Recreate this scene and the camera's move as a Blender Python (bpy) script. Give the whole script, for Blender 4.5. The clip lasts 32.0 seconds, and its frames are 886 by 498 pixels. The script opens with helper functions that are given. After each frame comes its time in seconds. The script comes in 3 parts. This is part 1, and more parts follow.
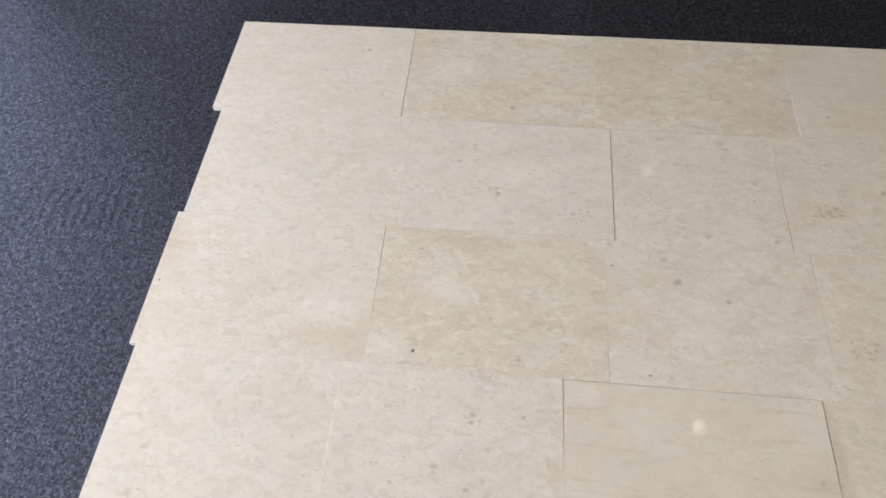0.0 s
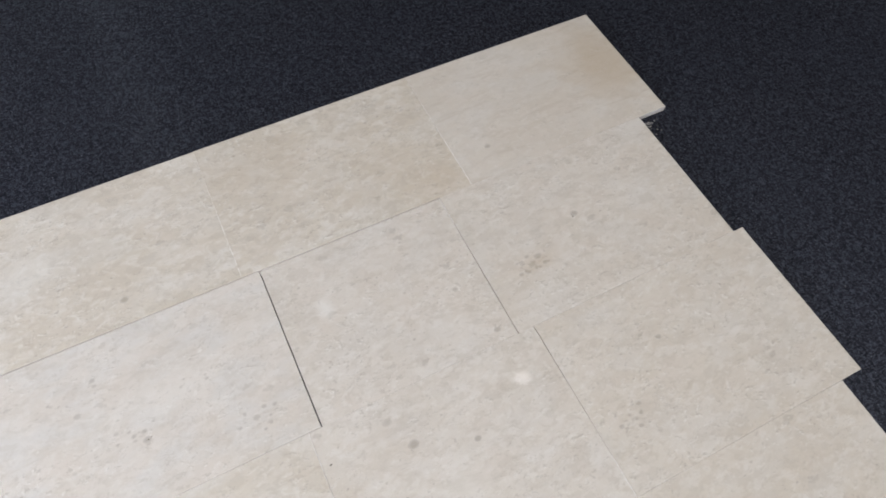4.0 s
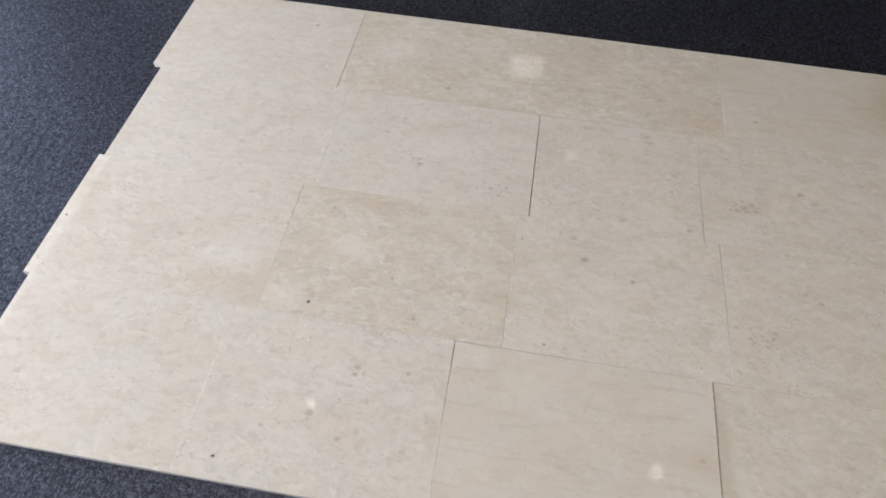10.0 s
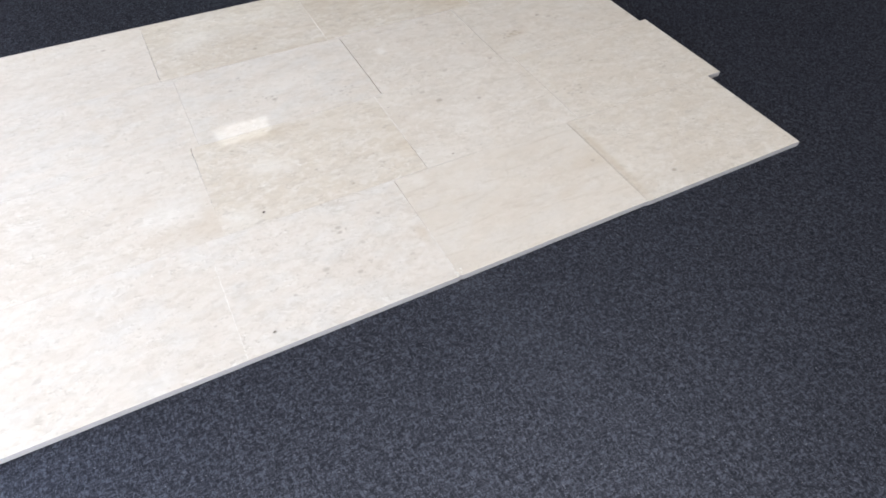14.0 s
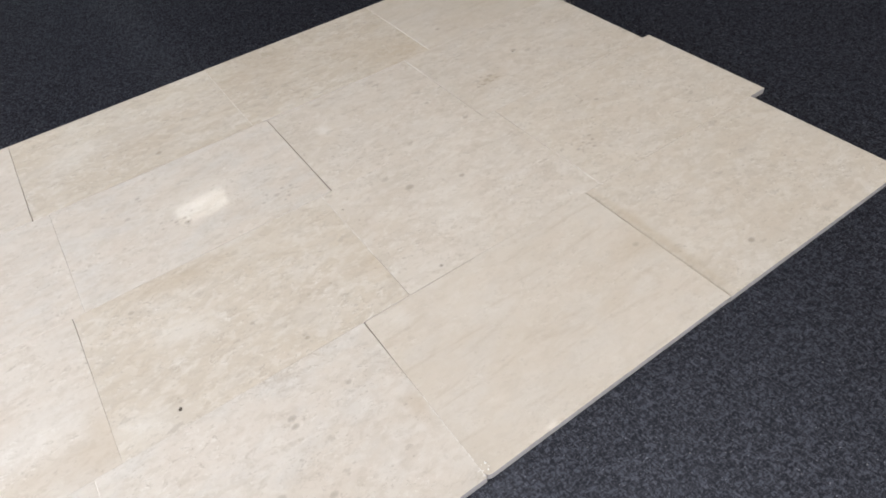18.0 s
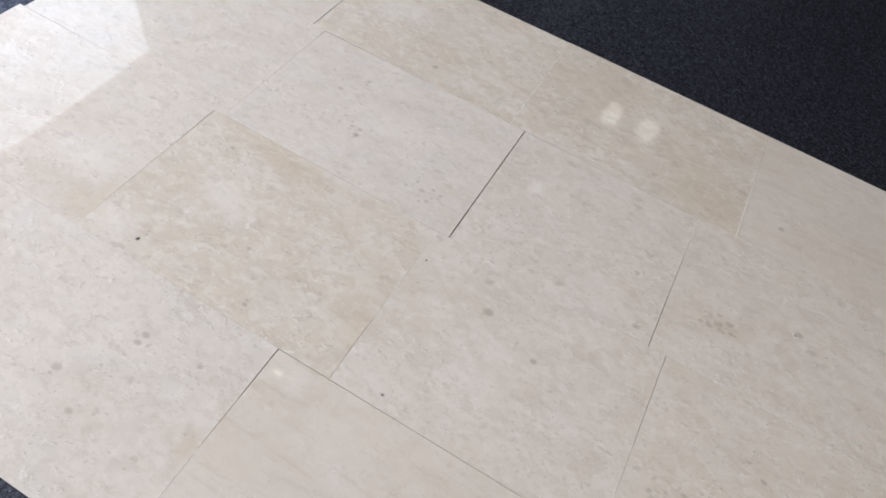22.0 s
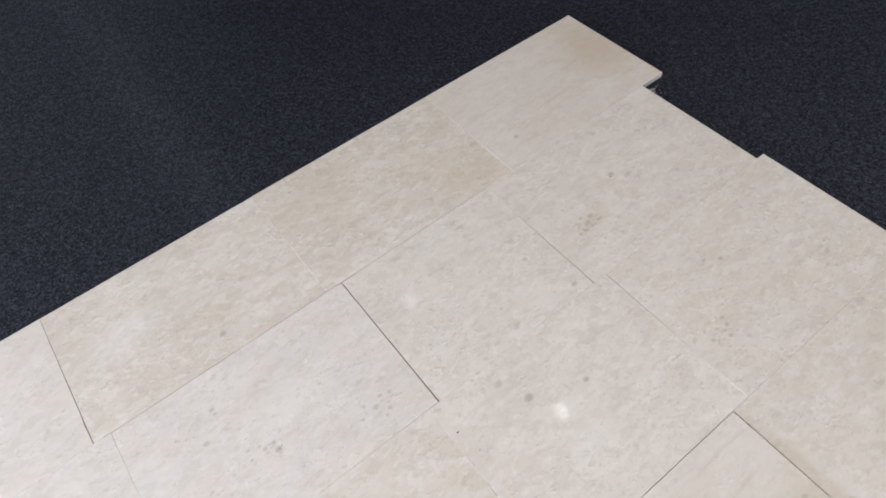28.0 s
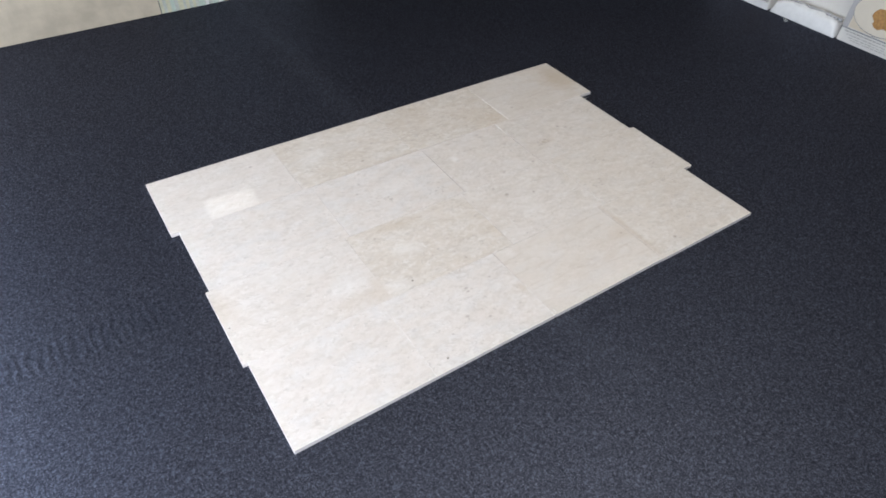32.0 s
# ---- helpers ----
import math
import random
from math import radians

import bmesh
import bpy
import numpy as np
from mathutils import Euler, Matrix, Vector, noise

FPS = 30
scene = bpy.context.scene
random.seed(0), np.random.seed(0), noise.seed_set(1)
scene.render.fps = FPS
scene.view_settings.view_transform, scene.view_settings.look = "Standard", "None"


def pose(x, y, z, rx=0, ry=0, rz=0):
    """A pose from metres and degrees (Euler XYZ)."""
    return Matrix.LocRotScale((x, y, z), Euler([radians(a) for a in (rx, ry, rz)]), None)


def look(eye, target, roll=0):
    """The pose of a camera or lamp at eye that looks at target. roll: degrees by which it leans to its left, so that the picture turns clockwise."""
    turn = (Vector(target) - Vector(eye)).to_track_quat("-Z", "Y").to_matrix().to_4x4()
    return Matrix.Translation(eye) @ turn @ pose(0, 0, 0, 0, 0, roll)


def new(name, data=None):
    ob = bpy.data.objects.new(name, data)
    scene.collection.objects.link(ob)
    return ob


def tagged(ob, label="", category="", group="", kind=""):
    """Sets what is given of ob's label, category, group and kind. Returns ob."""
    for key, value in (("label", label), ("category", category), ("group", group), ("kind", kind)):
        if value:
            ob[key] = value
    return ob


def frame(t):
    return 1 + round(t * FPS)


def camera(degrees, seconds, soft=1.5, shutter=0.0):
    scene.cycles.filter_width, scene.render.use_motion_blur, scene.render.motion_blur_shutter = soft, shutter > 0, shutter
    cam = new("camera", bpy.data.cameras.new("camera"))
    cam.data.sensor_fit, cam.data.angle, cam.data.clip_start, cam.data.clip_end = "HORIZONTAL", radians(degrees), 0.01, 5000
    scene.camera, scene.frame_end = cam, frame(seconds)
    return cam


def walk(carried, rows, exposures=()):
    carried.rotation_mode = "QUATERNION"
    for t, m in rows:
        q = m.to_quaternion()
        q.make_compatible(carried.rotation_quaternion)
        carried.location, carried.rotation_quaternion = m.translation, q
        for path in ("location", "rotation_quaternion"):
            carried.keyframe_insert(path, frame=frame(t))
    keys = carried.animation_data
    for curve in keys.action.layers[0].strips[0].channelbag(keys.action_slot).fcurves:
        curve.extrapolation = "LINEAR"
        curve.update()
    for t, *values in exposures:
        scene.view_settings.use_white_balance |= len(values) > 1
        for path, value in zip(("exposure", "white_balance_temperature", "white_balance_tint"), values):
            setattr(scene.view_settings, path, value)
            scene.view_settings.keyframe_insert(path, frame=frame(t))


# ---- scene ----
cam = camera(69.8, 32.0, 1.75)
PATH = [
    (0, (-0.198, -0.139, 1.508), (-0.346, 0.882, -0.205), -3.1),
    (0.5, (-0.234, -0.008, 1.496), (-0.31, 1.028, -0.214), -7.6),
    (1, (-0.218, 0.097, 1.479), (-0.159, 1.137, -0.228), -9.7),
    (1.5, (-0.097, 0.207, 1.476), (0.082, 1.198, -0.252), -9.7),
    (2, (0.078, 0.254, 1.46), (0.327, 1.256, -0.253), -9.1),
    (2.5, (0.247, 0.286, 1.415), (0.545, 1.306, -0.28), -10.5),
    (4.5, (0.145, 0.445, 1.35), (0.633, 1.271, -0.405), 4.9),
    (5, (0.037, 0.36, 1.34), (0.495, 1.275, -0.378), 4.7),
    (5.5, (-0.15, 0.388, 1.377), (0.355, 1.226, -0.368), 13.1),
    (6, (-0.232, 0.279, 1.359), (0.16, 1.229, -0.356), 8.4),
    (6.5, (-0.365, 0.258, 1.366), (0.007, 1.205, -0.355), 10.9),
    (7, (-0.414, 0.186, 1.375), (-0.159, 1.197, -0.332), 8.0),
    (7.5, (-0.431, 0.143, 1.395), (-0.296, 1.155, -0.325), 10.9),
    (8, (-0.334, 0.034, 1.381), (-0.354, 1.083, -0.322), 9.7),
    (8.5, (-0.205, -0.066, 1.381), (-0.328, 0.979, -0.32), 7.9),
    (9, (-0.112, -0.153, 1.381), (-0.256, 0.923, -0.298), 6.3),
    (9.5, (-0.041, -0.221, 1.391), (-0.186, 0.877, -0.275), 5.0),
    (10, (0.048, -0.282, 1.385), (-0.097, 0.853, -0.255), 2.6),
    (10.5, (0.168, -0.369, 1.381), (0.041, 0.795, -0.241), -1.7),
    (11, (0.254, -0.453, 1.385), (0.191, 0.74, -0.219), -3.4),
    (11.5, (0.289, -0.5, 1.401), (0.37, 0.721, -0.181), -2.2),
    (12, (0.221, -0.561, 1.422), (0.529, 0.657, -0.134), -3.3),
    (12.5, (0.079, -0.659, 1.412), (0.553, 0.547, -0.112), -3.5),
    (13, (-0.077, -0.769, 1.356), (0.476, 0.416, -0.158), -0.9),
    (13.5, (-0.289, -0.828, 1.304), (0.297, 0.347, -0.204), 0.2),
    (14, (-0.508, -0.881, 1.26), (0.109, 0.301, -0.231), 0.5),
    (14.5, (-0.665, -0.931, 1.228), (-0.063, 0.261, -0.262), 0.8),
    (16.5, (-0.682, -0.619, 0.967), (-0.109, 0.656, -0.463), -0.1),
    (17, (-0.526, -0.518, 1.004), (0.074, 0.749, -0.422), -5.0),
    (17.5, (-0.386, -0.46, 1.038), (0.261, 0.786, -0.387), -6.9),
    (18, (-0.239, -0.379, 1.029), (0.444, 0.832, -0.409), -7.5),
    (18.5, (-0.144, -0.311, 1.048), (0.561, 0.871, -0.402), -5.1),
    (19, (-0.064, -0.28, 1.082), (0.642, 0.868, -0.396), -2.7),
    (19.5, (0.063, -0.264, 1.098), (0.724, 0.874, -0.408), 1.3),
    (20, (0.192, -0.238, 1.11), (0.735, 0.926, -0.423), 5.0),
    (20.5, (0.322, -0.208, 1.16), (0.629, 0.984, -0.417), 6.8),
    (21, (0.372, -0.16, 1.126), (0.404, 1.069, -0.452), 8.7),
    (21.5, (0.38, -0.074, 1.116), (0.201, 1.112, -0.485), 11.4),
    (22, (0.371, 0.022, 1.127), (0.037, 1.135, -0.501), 15.1),
    (22.5, (0.324, 0.084, 1.125), (-0.087, 1.135, -0.526), 13.7),
    (23, (0.291, 0.15, 1.135), (-0.157, 1.149, -0.538), 12.0),
    (23.5, (0.238, 0.216, 1.152), (-0.261, 1.17, -0.532), 9.4),
    (24, (0.151, 0.297, 1.209), (-0.378, 1.235, -0.476), 7.1),
    (24.5, (0.01, 0.359, 1.275), (-0.504, 1.316, -0.405), 2.4),
    (25, (-0.111, 0.405, 1.31), (-0.539, 1.413, -0.364), -4.7),
    (25.5, (-0.183, 0.461, 1.31), (-0.397, 1.513, -0.378), -9.4),
    (26, (-0.15, 0.489, 1.297), (-0.109, 1.574, -0.383), -7.7),
    (26.5, (-0.052, 0.494, 1.303), (0.19, 1.564, -0.369), -5.6),
    (28.5, (-0.165, 0.204, 1.374), (0.512, 1.19, -0.228), -6.7),
    (29, (-0.278, 0.068, 1.453), (0.446, 1.045, -0.134), -4.2),
    (29.5, (-0.396, -0.099, 1.55), (0.354, 0.891, -0.018), -2.1),
    (30, (-0.571, -0.283, 1.619), (0.216, 0.731, 0.085), 2.1),
    (30.5, (-0.784, -0.466, 1.707), (0.043, 0.56, 0.202), 3.5),
    (31, (-0.941, -0.713, 1.776), (-0.103, 0.362, 0.314), 1.9),
    (31.5, (-1.096, -0.91, 1.848), (-0.263, 0.223, 0.426), 3.3),
    (32, (-1.294, -1.08, 1.877), (-0.461, 0.115, 0.506), 2.5),
]
# seconds, stops, kelvin, tint: the phone's own exposure and white balance drift
EXPOSURE = [
    (0, 0.06, 6580, 11.5), (1, 0.00, 6670, 11.5), (2, 0.28, 6450, 11.5), (5, 0.30, 6080, 11.5), (6, 0.25, 6090, 11.5), (7, 0.16, 6170, 11.5),
    (8, -0.08, 6310, 11.5), (9, -0.05, 6400, 11.5), (10, -0.04, 6440, 11.5), (11, 0.20, 6430, 11.5), (12, 0.39, 6250, 11.5), (13, 0.46, 6190, 11.5),
    (14, 0.47, 6080, 11.5), (17, 0.23, 6590, 11.5), (18, 0.30, 6470, 11.5), (19, 0.35, 6290, 11.5), (20, 0.30, 6140, 11.5), (21, 0.16, 6180, 13),
    (22, 0.12, 6170, 13), (23, 0.09, 6190, 13), (24, 0.04, 6210, 13), (25, 0.07, 6210, 13), (26, 0.16, 6350, 13), (29, 0.39, 5980, 13),
    (30, 0.35, 5970, 12.5), (31, 0.32, 5990, 12), (32, 0.33, 6000, 12),
]
walk(cam, [(t, look(eye, target, roll)) for t, eye, target, roll in PATH], EXPOSURE)

# ---- daylight and lamps ----
world = bpy.data.worlds.new("overcast_sky")
scene.world = world
world.use_nodes = True
wn = world.node_tree
sky = wn.nodes.new("ShaderNodeTexSky")
sky.sky_type, sky.sun_disc = "NISHITA", False
sky.sun_elevation, sky.sun_rotation = radians(40), radians(250)
wn.links.new(sky.outputs[0], wn.nodes["Background"].inputs[0])
wn.nodes["Background"].inputs[1].default_value = 0.08

ROOM = dict(left=-2.5, right=4.1, back=8.2, front=-3.6, top=4.62)


def area(name, m, w, h, watts, color, shape="RECTANGLE"):
    lamp = bpy.data.lights.new(name, "AREA")
    lamp.shape, lamp.size, lamp.size_y, lamp.energy, lamp.color = shape, w, h, watts, color
    ob = new(name, lamp)
    ob.matrix_world = m
    return ob


DAY = (0.882, 0.95, 1.02)
# long low side window in the left wall
area("side_window_daylight", look((-2.44, -0.365, 0.90), (5, -0.365, 0.90)), 5.07, 1.62, 109, DAY)
# unseen light beyond the pier, same wall, added to brighten the back-left carpet
area("back_fill_light", look((-2.44, 3.22, 0.68), (5, 3.22, 0.68)), 0.46, 1.16, 15, DAY)
# unseen fill added behind the walk to light the tiles' front faces
area("front_fill_light", look((0.7, -3.54, 1.5), (0.7, 5, 1.5)), 5.6, 2.4, 10, DAY)
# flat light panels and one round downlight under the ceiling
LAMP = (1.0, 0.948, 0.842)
PANELS_AND_FILL = [(0.33, 7.1, 0.78, 0.47, 3.9)]
# four unseen panels added as overhead fill, clear of the tile reflections
PANELS_AND_FILL += [(x, y, 0.6, 1.2, watts) for y, watts in ((-0.3, 62.0), (-2.3, 5.0)) for x in (-1.2, 1.4)]
for px, py, pw, ph, watts in PANELS_AND_FILL:
    area("panel_or_fill_light", look((px, py, 4.575), (px, py + 1e-4, 0)), pw - 0.02, ph - 0.02, watts, LAMP)
DOWNLIGHTS = [(1.82, 1.70, 0.40, 0.86), (-1.42, 1.78, 0.20, 0.70)]
for dx, dy, watts, blue in DOWNLIGHTS:
    area("downlight_bulb", look((dx, dy, 4.555), (dx, dy + 1e-4, 0)), 0.14 if watts > 0.2 else 0.09, 0.14 if watts > 0.2 else 0.09, watts, (1.0, (1 + blue) / 2, blue), "DISK")


# ---- materials ----
class Nodes:
    """A small builder for one node material."""

    def __init__(self, name):
        self.mat = bpy.data.materials.new(name)
        self.mat.use_nodes = True
        self.tree = self.mat.node_tree
        self.bsdf = self.tree.nodes["Principled BSDF"]

    def put(self, target, value):
        if isinstance(value, bpy.types.NodeSocket):
            self.tree.links.new(value, target)
        else:
            target.default_value = value

    def node(self, kind, out=0, props=None, **values):
        n = self.tree.nodes.new(kind)
        for key, value in (props or {}).items():
            setattr(n, key, value)
        for key, value in values.items():
            self.put(n.inputs[key.replace("_", " ")], value)
        return n.outputs[out]

    def math(self, op, a, b=0.0, c=None):
        n = self.tree.nodes.new("ShaderNodeMath")
        n.operation = op
        self.put(n.inputs[0], a)
        self.put(n.inputs[1], b)
        if c is not None:
            self.put(n.inputs[2], c)
        return n.outputs[0]

    def span(self, v, lo, hi, a=0.0, b=1.0):
        n = self.tree.nodes.new("ShaderNodeMapRange")
        n.interpolation_type = "SMOOTHSTEP"
        for i, x in enumerate((v, lo, hi, a, b)):
            self.put(n.inputs[i], x)
        return n.outputs[0]

    def mix(self, fac, a, b, blend="MIX"):
        n = self.tree.nodes.new("ShaderNodeMix")
        n.data_type, n.blend_type = "RGBA", blend
        for i, x in ((0, fac), (6, a), (7, b)):
            self.put(n.inputs[i], x)
        return n.outputs[2]

    def noise(self, co, scale, detail=4.0, rough=0.55, distort=0.0):
        return self.node("ShaderNodeTexNoise", Vector=co, Scale=scale, Detail=detail, Roughness=rough, Distortion=distort)

    def stretch(self, co, s, turn=0.0):
        return self.node("ShaderNodeMapping", Vector=co, Scale=s, Rotation=(0, 0, turn))

    def bump(self, height, strength, distance, normal=None):
        n = self.tree.nodes.new("ShaderNodeBump")
        self.put(n.inputs["Height"], height)
        n.inputs["Strength"].default_value, n.inputs["Distance"].default_value = strength, distance
        if normal is not None:
            self.put(n.inputs["Normal"], normal)
        return n.outputs[0]

    def finish(self, color, rough, normal=None, **more):
        self.put(self.bsdf.inputs["Base Color"], color)
        self.put(self.bsdf.inputs["Roughness"], rough)
        if normal is not None:
            self.put(self.bsdf.inputs["Normal"], normal)
        for key, value in more.items():
            self.put(self.bsdf.inputs[key.replace("_", " ")], value)
        return self.mat


def rgb(r, g, b):
    return (r, g, b, 1.0)


def limestone_material():
    """Honed cream limestone: pale flakes, tan clouds, grey fossil flecks, faint bedding lines."""
    n = Nodes("cream_limestone")
    co = n.node("ShaderNodeTexCoord", 3)
    own = n.node("ShaderNodeObjectInfo", 5)
    shift = n.node("ShaderNodeCombineXYZ", X=n.math("MULTIPLY", own, 37.0), Y=n.math("MULTIPLY", own, 91.0), Z=n.math("MULTIPLY", own, 13.0))
    co = n.node("ShaderNodeVectorMath", props={"operation": "ADD"})
    co = co.node
    n.tree.links.new(n.node("ShaderNodeTexCoord", 3), co.inputs[0])
    n.tree.links.new(shift, co.inputs[1])
    co = co.outputs[0]
    tan = n.node("ShaderNodeAttribute", 2, props={"attribute_type": "OBJECT", "attribute_name": "tan"})
    vein = n.node("ShaderNodeAttribute", 2, props={"attribute_type": "OBJECT", "attribute_name": "vein"})
    cool = n.node("ShaderNodeAttribute", 2, props={"attribute_type": "OBJECT", "attribute_name": "cool"})
    stain = n.node("ShaderNodeAttribute", 2, props={"attribute_name": "stain"})
    fleck = n.node("ShaderNodeAttribute", 2, props={"attribute_name": "fleck"})
    pale = n.node("ShaderNodeAttribute", 2, props={"attribute_name": "pale"})
    flat = n.stretch(co, (0.66, 1.0, 1.0))
    bed = n.stretch(co, (0.16, 1.0, 1.0))
    cloud = n.noise(flat, 6.0, 4.0)
    lines = n.noise(bed, 42.0, 5.0, 0.65, 0.5)
    grain = n.noise(co, 420.0, 2.0, 0.7)
    busy = n.math("SUBTRACT", 1.0, n.math("MULTIPLY", vein, 0.7))

    def warped(scale, amount):
        jig = n.tree.nodes.new("ShaderNodeVectorMath")
        jig.operation = "MULTIPLY_ADD"
        n.tree.links.new(n.node("ShaderNodeTexNoise", 1, Vector=flat, Scale=scale, Detail=4.0, Roughness=0.65), jig.inputs[0])
        jig.inputs[1].default_value = (amount, amount, amount)
        n.tree.links.new(flat, jig.inputs[2])
        return jig.outputs[0]

    def pieces(co, scale, feature, smooth=0.35):
        v = n.tree.nodes.new("ShaderNodeTexVoronoi")
        v.feature = feature
        n.tree.links.new(co, v.inputs["Vector"])
        v.inputs["Scale"].default_value = scale
        if feature == "SMOOTH_F1":
            v.inputs["Smoothness"].default_value = smooth
        rgbs = n.node("ShaderNodeSeparateColor", Color=v.outputs["Color"]).node
        return v.outputs["Distance"], rgbs.outputs[0], rgbs.outputs[1]

    bent = warped(34.0, 0.05)
    _, big, big2 = pieces(bent, 24.0, "SMOOTH_F1", 1.0)
    haze = n.noise(flat, 55.0, 6.0, 0.75, 0.3)
    _, small, small2 = pieces(bent, 72.0, "SMOOTH_F1", 0.8)
    # a patchwork of shell and mud fragments in close tones
    plain = n.mix(n.span(cloud, 0.3, 0.7), rgb(0.625, 0.570, 0.522), rgb(0.595, 0.536, 0.482))
    tanned = n.mix(n.span(cloud, 0.3, 0.7), rgb(0.572, 0.500, 0.402), rgb(0.522, 0.445, 0.335))
    body = n.mix(tan, plain, tanned)
    patch = n.noise(flat, 13.0, 5.0, 0.6)
    body = n.mix(n.math("MULTIPLY", n.span(patch, 0.42, 0.66), n.math("ADD", n.math("MULTIPLY", cool, 0.5), 0.12)), body, rgb(0.590, 0.565, 0.545))
    body = n.mix(n.math("MULTIPLY", n.span(patch, 0.46, 0.3), 0.22), body, rgb(0.64, 0.56, 0.505))
    strong = n.math("MULTIPLY", busy, n.math("ADD", n.math("MULTIPLY", tan, 0.4), 0.66))
    body = n.mix(n.math("MULTIPLY", n.span(haze, 0.48, 0.72), n.math("MULTIPLY", strong, 0.42)), body, rgb(0.500, 0.440, 0.375))
    body = n.mix(n.math("MULTIPLY", n.span(big, 0.4, 0.95), n.math("MULTIPLY", strong, 0.4)), body, rgb(0.665, 0.618, 0.575))
    body = n.mix(n.math("MULTIPLY", n.span(big, 0.45, 0.15), n.math("MULTIPLY", strong, 0.22)), body, rgb(0.490, 0.432, 0.370))
    body = n.mix(n.math("MULTIPLY", n.span(small, 0.48, 0.95), n.math("MULTIPLY", strong, 0.42)), body, rgb(0.70, 0.662, 0.63))
    body = n.mix(n.math("MULTIPLY", n.span(small, 0.36, 0.1), n.math("MULTIPLY", strong, 0.36)), body, rgb(0.45, 0.395, 0.335))
    body = n.mix(n.math("MULTIPLY", n.span(small2, 0.6, 0.9), n.math("MULTIPLY", tan, 0.28)), body, rgb(0.45, 0.36, 0.27))
    body = n.mix(n.math("MULTIPLY", n.span(lines, 0.52, 0.7), n.math("ADD", n.math("MULTIPLY", vein, 0.42), 0.10)), body, rgb(0.47, 0.40, 0.33))
    # soft grey-brown smudges drawn out along the bedding
    smudge = n.noise(n.stretch(co, (0.68, 1.0, 1.0), 0.2), 46.0, 4.0, 0.6, 0.8)
    body = n.mix(n.math("MULTIPLY", n.span(smudge, 0.55, 0.68), n.math("MULTIPLY", strong, 0.42)), body, rgb(0.455, 0.400, 0.340))
    milky = n.noise(n.stretch(co, (0.75, 1.0, 1.0), 0.25), 36.0, 4.0, 0.65, 0.8)
    body = n.mix(n.math("MULTIPLY", n.span(milky, 0.54, 0.66), n.math("MULTIPLY", strong, 0.40)), body, rgb(0.705, 0.668, 0.632))
    # fossil flecks: sparse grey-brown ovals, and small dark grains
    far, pick, tone = pieces(warped(70.0, 0.03), 42.0, "F1")
    size = n.span(pick, 0.50, 1.0, 0.0, 0.44)
    dots = n.math("MULTIPLY", n.span(n.math("SUBTRACT", size, far), 0.0, 0.2), n.span(tone, 0.1, 0.95, 0.06, 0.46))
    far, pick, tone = pieces(warped(90.0, 0.012), 105.0, "F1")
    size = n.span(pick, 0.76, 1.0, 0.0, 0.33)
    specks = n.math("MULTIPLY", n.span(n.math("SUBTRACT", size, far), 0.0, 0.12), n.span(tone, 0.1, 0.9, 0.1, 0.6))
    dots = n.math("MAXIMUM", dots, specks)
    dots = n.math("MULTIPLY", n.math("MULTIPLY", dots, n.span(cloud, 0.34, 0.6, 0.35, 1.0)), busy)
    body = n.mix(dots, body, rgb(0.36, 0.315, 0.27))
    cracks = n.noise(warped(20.0, 0.06), 15.0, 3.0, 0.6)
    hair = n.span(n.math("ABSOLUTE", n.math("SUBTRACT", cracks, 0.5)), 0.012, 0.0)
    hair = n.math("MULTIPLY", hair, n.span(n.noise(flat, 9.0, 2.0), 0.52, 0.66))
    body = n.mix(n.math("MULTIPLY", hair, n.math("MULTIPLY", busy, 0.4)), body, rgb(0.40, 0.35, 0.30))
    # crumbly clusters: small dark hollows, each beside a pale flake
    cluster = n.span(n.noise(flat, 8.5, 3.0, 0.6), 0.38, 0.6)
    nudge = n.tree.nodes.new("ShaderNodeVectorMath")
    n.tree.links.new(bent, nudge.inputs[0])
    nudge.inputs[1].default_value = (0.0035, 0.0045, 0.0)
    flake = n.span(n.noise(bent, 105.0, 3.0, 0.65), 0.60, 0.65)
    bright = n.span(n.noise(nudge.outputs[0], 105.0, 3.0, 0.65), 0.60, 0.65)
    crumb = n.math("MULTIPLY", cluster, n.math("ADD", n.math("MULTIPLY", busy, 0.75), 0.1))
    body = n.mix(n.math("MULTIPLY", bright, n.math("MULTIPLY", crumb, 0.6)), body, rgb(0.75, 0.72, 0.69))
    flake = n.math("MULTIPLY", flake, crumb)
    body = n.mix(n.math("MULTIPLY", flake, 0.66), body, rgb(0.38, 0.335, 0.285))
    dots = n.math("MAXIMUM", dots, flake)
    # scattered short dark nicks
    nick = n.noise(n.stretch(bent, (0.75, 1.0, 1.0), 0.7), 165.0, 1.5, 0.5, 0.3)
    nick = n.math("MULTIPLY", n.span(nick, 0.63, 0.68), n.span(n.noise(flat, 14.0, 3.0, 0.6), 0.44, 0.6))
    nick = n.math("MULTIPLY", nick, n.math("ADD", n.math("MULTIPLY", busy, 0.8), 0.15))
    body = n.mix(n.math("MULTIPLY", nick, 0.34), body, rgb(0.29, 0.25, 0.215))
    # marks of this very stone
    body = n.mix(stain, body, rgb(0.47, 0.375, 0.27))
    body = n.mix(pale, body, rgb(0.74, 0.71, 0.68))
    chipped = n.math("ADD", fleck, n.math("MULTIPLY", n.math("SUBTRACT", n.noise(flat, 330.0, 2.0, 0.6), 0.5), 0.28))
    fleck = n.math("MULTIPLY", n.span(chipped, 0.10, 0.2), n.math("MINIMUM", n.math("ADD", fleck, 0.06), 0.5))
